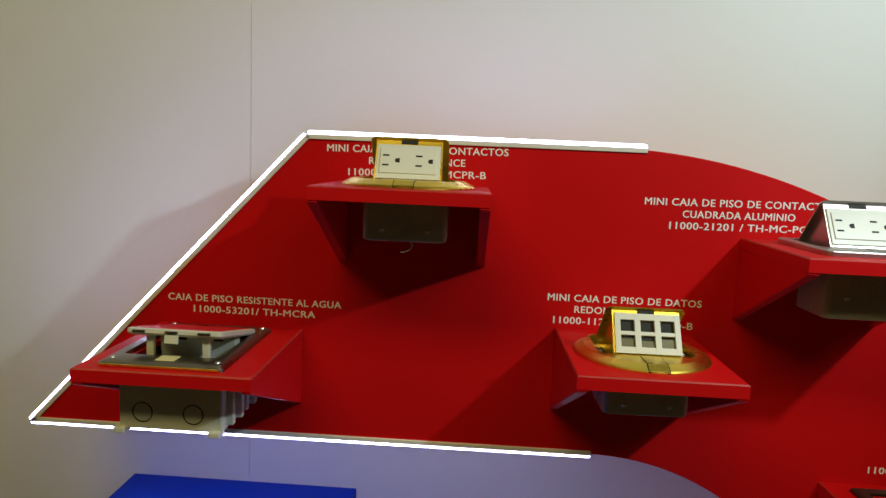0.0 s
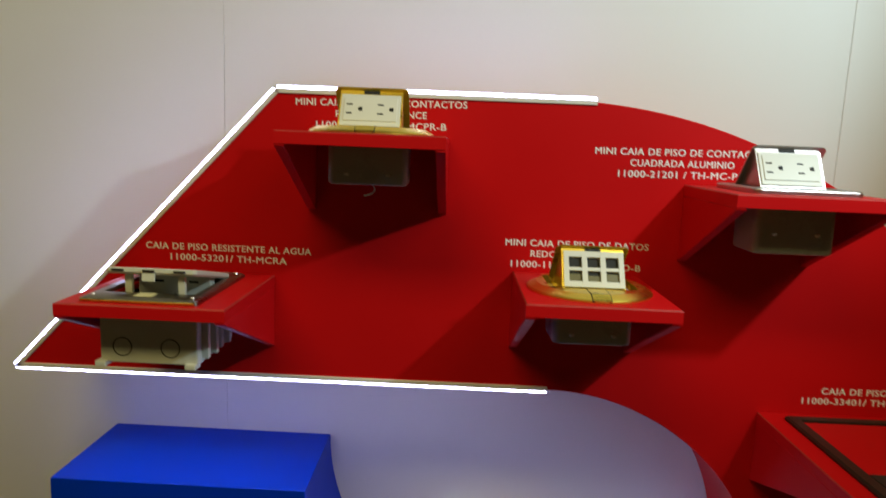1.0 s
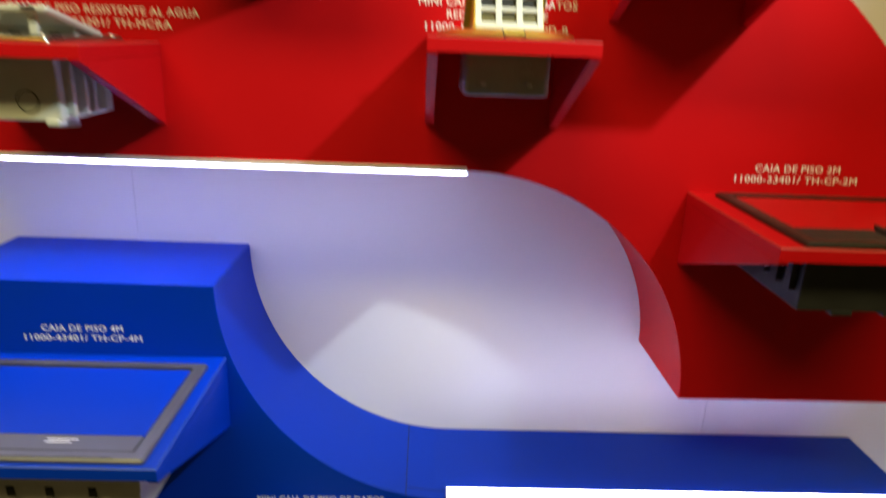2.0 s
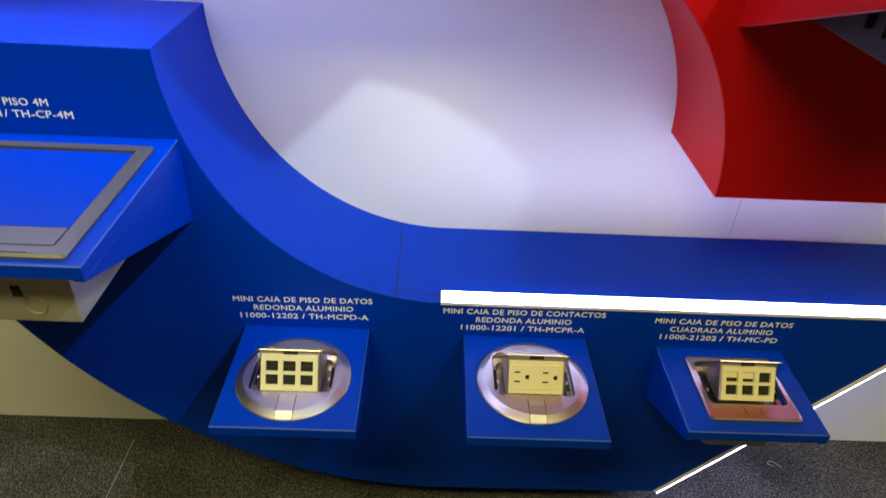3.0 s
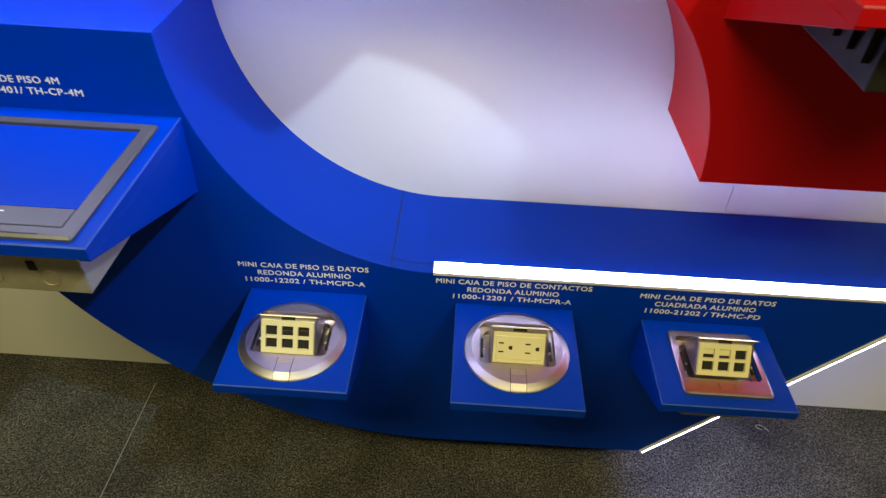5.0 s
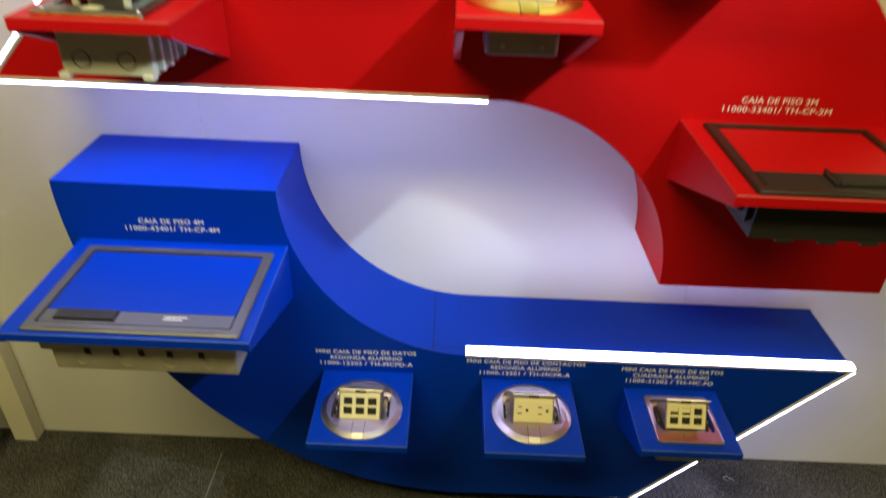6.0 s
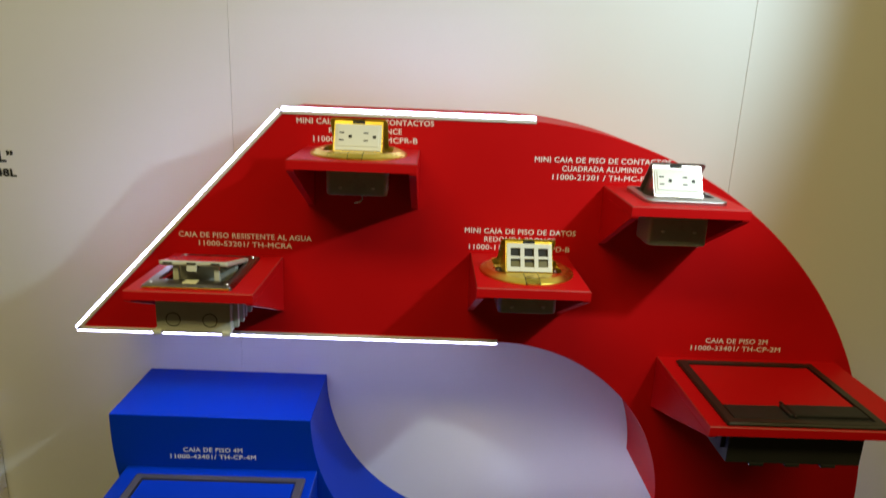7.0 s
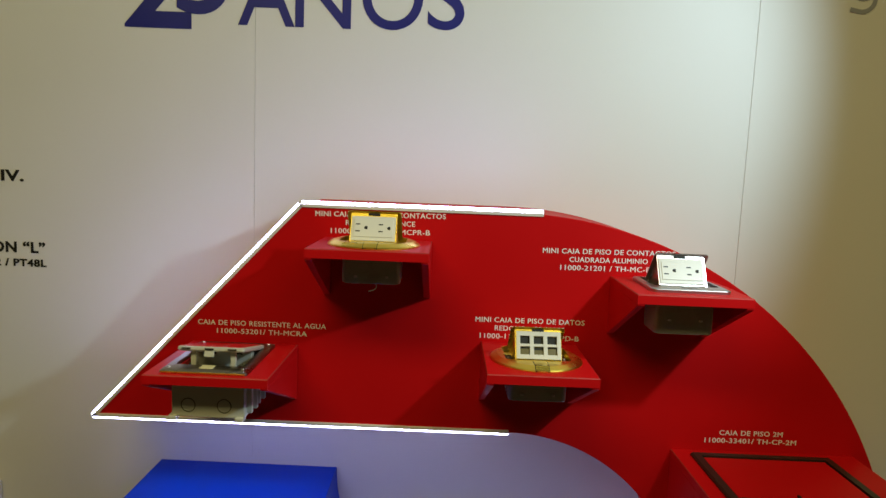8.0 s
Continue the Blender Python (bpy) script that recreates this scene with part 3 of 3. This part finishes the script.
# ---- the water-resistant box ----
def water_box(x, y, z):
    ob = thing("floor_box", pose(x, y, z), "dark steel rectangular floor box with its grey lid propped open", "floor box")
    n = 64
    hole = rounded(0.112, 0.128, 0.006, n, 0, 0.004)
    rims = [(rounded(0.132, 0.172, 0.004, n), 0.0060), (rounded(0.141, 0.181, 0.005, n), 0.0036), (rounded(0.143, 0.183, 0.006, n), 0.0002)]
    plate = part("cover_plate", loops(bmesh.new(), [lift(hole, -0.006), lift(hole, 0.0060), *[lift(p, h) for p, h in rims]]), STEEL, ob, soft=True)
    # highlight on the steel plate's front bevel, made as a brass-coloured strip
    part("front_edge", boxed(-0.068, 0.068, -0.0925, -0.0885, 0.0006, 0.0034, bevel=0.0006), BRASS, plate, "brass-toned highlight laid along the plate's front edge")
    for sx in (-0.060, 0.060):
        for sy in (-0.076, 0.080):
            part("screw", disc(bmesh.new(), sx, sy, 0.0055, 0.0072, 0.0036, 14, r1=0.0028), ALUMINIUM, plate)
    inner = rounded(0.100, 0.100, 0.006, n, 0, 0.006)
    part("tray", loops(bmesh.new(), [lift(hole, -0.0055), lift(inner, -0.007), lift(inner, -0.036)], close_last=True), DARK, ob)
    # lid, hinged at the back
    tilt = -12.5
    lm = Matrix.Translation((0, 0.064, 0.005)) @ pose(0, 0, 0, tilt, 0, 0) @ Matrix.Translation((0, -0.128, 0))
    bm = bmesh.new()
    rim, low = rounded(0.112, 0.124, 0.006, n, 0.002, 0.064), rounded(0.107, 0.119, 0.006, n, 0.002, 0.064)
    loops(bm, [lift(low, -0.0035), lift(rim, -0.001), lift(rim, 0.0034), lift(low, 0.0044)], True, True)
    lid = part("lid", moved(bm, lm), GREYPLASTIC, ob, "grey plastic lid, propped open", soft=True)
    part("lid_inlay", moved(loops(bmesh.new(), [lift(rounded(0.104, 0.112, 0.004, 32, 0, 0.066), 0.0040), lift(rounded(0.104, 0.112, 0.004, 32, 0, 0.066), 0.0050)], True, True), lm), RED, lid, "red inlay")
    for cx in (-0.038, 0.0, 0.038):
        part("clip", boxed(cx - 0.007, cx + 0.007, -0.0010, 0.003, -0.0008, 0.0022, bevel=0.0004, m=lm), GUNMETAL, lid)
    for cx in (-0.030, 0.036):
        part("prop", boxed(cx - 0.0045, cx + 0.0045, -0.050, -0.044, -0.020, 0.026, bevel=0.001), GREYPLASTIC, lid)
    part("catch", boxed(-0.008, 0.008, 0.001, 0.004, -0.012, -0.002, bevel=0.0006, m=lm), GREYPLASTIC, lid)
    outlet = part("outlet", boxed(-0.048, 0.048, 0.014, 0.030, -0.030, 0.013, bevel=0.001), GREYPLASTIC, ob, "grey outlet inside the open box")
    for cx in (-0.026, 0.020):
        part("slot", boxed(cx, cx + 0.012, 0.0134, 0.0141, 0.004, 0.007), DARK, outlet)
    part("gasket_tab", boxed(-0.010, 0.012, -0.080, -0.062, 0.0061, 0.0068, bevel=0.0003), IVORY, ob)
    # housing under the shelf
    y0, y1 = -0.058, 0.070
    case = part("housing", boxed(-0.064, 0.058, y0, y1, -0.0850, -0.0165, bevel=0.002), GREYPLASTIC, ob, "grey plastic housing under the shelf")
    for cx in (-0.036, 0.024):
        bm = bmesh.new()
        c = lambda r, yy: [(cx + r * math.cos(2 * math.pi * k / 28), yy, -0.064 + r * math.sin(2 * math.pi * k / 28)) for k in range(28)]
        loops(bm, [c(0.0122, y0 + 0.0005), c(0.0122, y0 - 0.0007), c(0.0110, y0 - 0.0007), c(0.0110, y0 + 0.0005)])
        part("knockout", bm, GUNMETAL, case)
    for cx in (-0.062, 0.050):
        part("lug", boxed(cx - 0.007, cx + 0.007, y0 - 0.006, y0 + 0.012, -0.0895, -0.0820, bevel=0.0015), GREYPLASTIC, case)
    for k, yy in enumerate((-0.044, -0.020, 0.004, 0.028)):
        part("rib", boxed(0.057, 0.066 + 0.002 * (k % 2), yy, yy + 0.009, -0.080, -0.008, bevel=0.001), GREYPLASTIC, case)
    part("cable_gland", disc(bmesh.new(), 0.02, 0.02, -0.100, -0.0840, 0.016, 20), GREYPLASTIC, case)
    return ob


water_box(-0.443, -0.318, 1.2215)


# ---- large floor boxes ----
def module_box(x, y, z, w, d, band, metal, inlay, strip_metal, label, black_case, flap_x, flap_w, strip=0.050):
    """A flat floor box with a coloured inlay lid in a metal frame and a strip with a cable flap along its front."""
    ob = thing("floor_box", pose(x, y, z), label, "floor box", "large floor boxes")
    n = 64
    hw, hd = w - 2 * band, d - 2 * band
    hole = rounded(hw, hd, 0.003, n)
    rims = [(rounded(w - 0.006, d - 0.006, 0.003, n), 0.0058), (rounded(w, d, 0.004, n), 0.0034), (rounded(w, d, 0.004, n), 0.0002)]
    frame_ob = part("frame", loops(bmesh.new(), [lift(hole, -0.010), lift(hole, 0.0058), *[lift(p, h) for p, h in rims]]), metal, ob, "dark metal frame")
    part("seat", boxed(-hw / 2, hw / 2, -hd / 2, hd / 2, -0.012, -0.008), DARK, ob)
    front = -hd / 2
    part("lid", boxed(-hw / 2 + 0.003, hw / 2 - 0.003, front + strip - band + 0.002, hd / 2 - 0.003, -0.007, 0.0035, bevel=0.0008), inlay, ob, "painted inlay lid")
    # front strip, cut where the cable flap is
    a, b = flap_x - flap_w / 2, flap_x + flap_w / 2
    y0, y1 = front + 0.003, front + strip - band
    for xa, xb in ((-hw / 2 + 0.003, a - 0.001), (b + 0.001, hw / 2 - 0.003)):
        part("front_strip", boxed(xa, xb, y0, y1, -0.006, 0.0048, bevel=0.0008), strip_metal, ob)
    part("front_strip", boxed(a - 0.001, b + 0.001, y0, y0 + 0.006, -0.006, 0.0046, bevel=0.0008), strip_metal, ob)
    part("cable_flap", boxed(a, b, y0 + 0.007, y1 - 0.001, -0.004, 0.0085, bevel=0.0015), BLACK, ob, "black cable flap")
    if black_case:
        part("hinge", boxed(a + 0.006, a + 0.010, y0 + 0.002, y1 + 0.010, 0.004, 0.0085, bevel=0.0008), metal, ob)
    part("groove", boxed(-hw / 2 + 0.02, hw / 2 - 0.02, -d / 2 + 0.0035, -d / 2 + 0.0047, 0.0048, 0.0061), DARK, frame_ob)
    # housing below
    cw, cd = hw - 0.008, 0.184
    material = BLACK if black_case else GALVANISED
    deep = -0.082 if black_case else -0.098
    case = part("housing", boxed(-cw / 2, cw / 2, -cd / 2, cd / 2, deep, -0.012, bevel=0.0015), material, ob, "black plastic housing" if black_case else "galvanised steel housing")
    if black_case:
        for s in (-1, 1):
            for k in range(3):
                part("rib", boxed(s * (cw / 2 + 0.003) - 0.004, s * (cw / 2 + 0.003) + 0.004, -0.080 + 0.030 * k, -0.068 + 0.030 * k, -0.062, -0.016, bevel=0.001), material, case)
        for cx in (-0.06, 0.0, 0.06):
            part("foot", boxed(cx - 0.012, cx + 0.012, -cd / 2 - 0.001, -cd / 2 + 0.02, deep - 0.005, deep + 0.001, bevel=0.001), material, case)
    else:
        part("flange", boxed(-cw / 2 - 0.012, cw / 2 + 0.004, -cd / 2 - 0.006, cd / 2 + 0.004, -0.054, -0.0205, bevel=0.001), material, case)
        for cx in (-0.085, -0.04, 0.0, 0.045, 0.095):
            part("screw_hole", boxed(cx - 0.0045, cx + 0.0045, -cd / 2 - 0.0070, -cd / 2 - 0.0050, -0.060, -0.047), DARK, case)
        for cx in (-0.10, -0.03, 0.04, 0.105):
            bm = bmesh.new()
            c = lambda r, yy: [(cx + r * math.cos(2 * math.pi * k / 24), yy, -0.077 + r * math.sin(2 * math.pi * k / 24)) for k in range(24)]
            loops(bm, [c(0.0112, -cd / 2 + 0.0005), c(0.0112, -cd / 2 - 0.0008), c(0.0100, -cd / 2 - 0.0008), c(0.0100, -cd / 2 + 0.0005)])
            part("knockout", bm, material, case)
    return ob


module_box(0.549, -0.349, 1.046, 0.264, 0.238, 0.016, GUNMETAL, RED, BLACK, "brown-black framed floor box with a red inlay lid", True, 0.045, 0.130, strip=0.064)
big = module_box(-0.460, -0.3575, 0.768, 0.334, 0.236, 0.016, GREYMETAL, BLUE, GREYMETAL, "grey metal framed floor box with a blue inlay lid", False, -0.080, 0.094)
for k, wide in enumerate((0.036, 0.030)):
    part("print_bar", boxed(0.040, 0.040 + wide, -0.079 - 0.006 * k, -0.077 - 0.006 * k, 0.0049, 0.0052), LETTER, big, "small white printed line")

# ---- left of the display: low white post and a castor on the carpet ----
post = thing("post", pose(-1.083, -0.0205, 0), "low cream painted post beside the wall", "post")
soften(part("shaft", boxed(-0.030, 0.030, -0.018, 0.0190, 0.0, 0.56), CREAM, post), 0.002)
soften(part("cap", boxed(-0.030, 0.030, -0.018, 0.0190, 0.562, 0.82), WHITE, post), 0.002)
castor = thing("castor", pose(-1.142, -0.085, 0), "smoky plastic castor standing on the carpet", "castor")
part("wheel", disc(bmesh.new(), 0, 0, -0.012, 0.012, 0.036, 28, pose(0, 0, 0.036, 0, 90, 20)), CLEAR, castor)
part("fork", boxed(-0.018, 0.018, -0.016, 0.030, 0.040, 0.088, bevel=0.006), BLACK, castor)
part("leg", boxed(-0.030, 0.010, -0.020, 0.026, 0.088, 0.190, bevel=0.004), GUNMETAL, castor)

# ---- on the carpet ----
seam = part("carpet_seam", boxed(-0.5541, -0.5530, -0.62, -0.055, 0.0, 0.0010), SILVERINK, None)
tagged(seam, "thin pale joint between two carpet lengths", "seam", kind="structure")
thread = bpy.data.curves.new("thread", "CURVE")
thread.dimensions, thread.bevel_depth, thread.bevel_resolution = "3D", 0.0005, 1
run = thread.splines.new("BEZIER")
run.bezier_points.add(3)
for p, co in zip(run.bezier_points, ((0, 0, 0), (-0.016, 0.010, 0.001), (-0.004, 0.018, 0), (0.020, -0.004, 0.0006))):
    p.co, p.handle_left_type, p.handle_right_type = co, "AUTO", "AUTO"
ob = new("thread", thread)
ob.location = (0.792, -0.076, 0.002)
ob.scale = (0.72, 0.72, 0.72)
thread.materials.append(GREYPLASTIC)
tagged(ob, "loose white thread lying on the carpet", "thread")
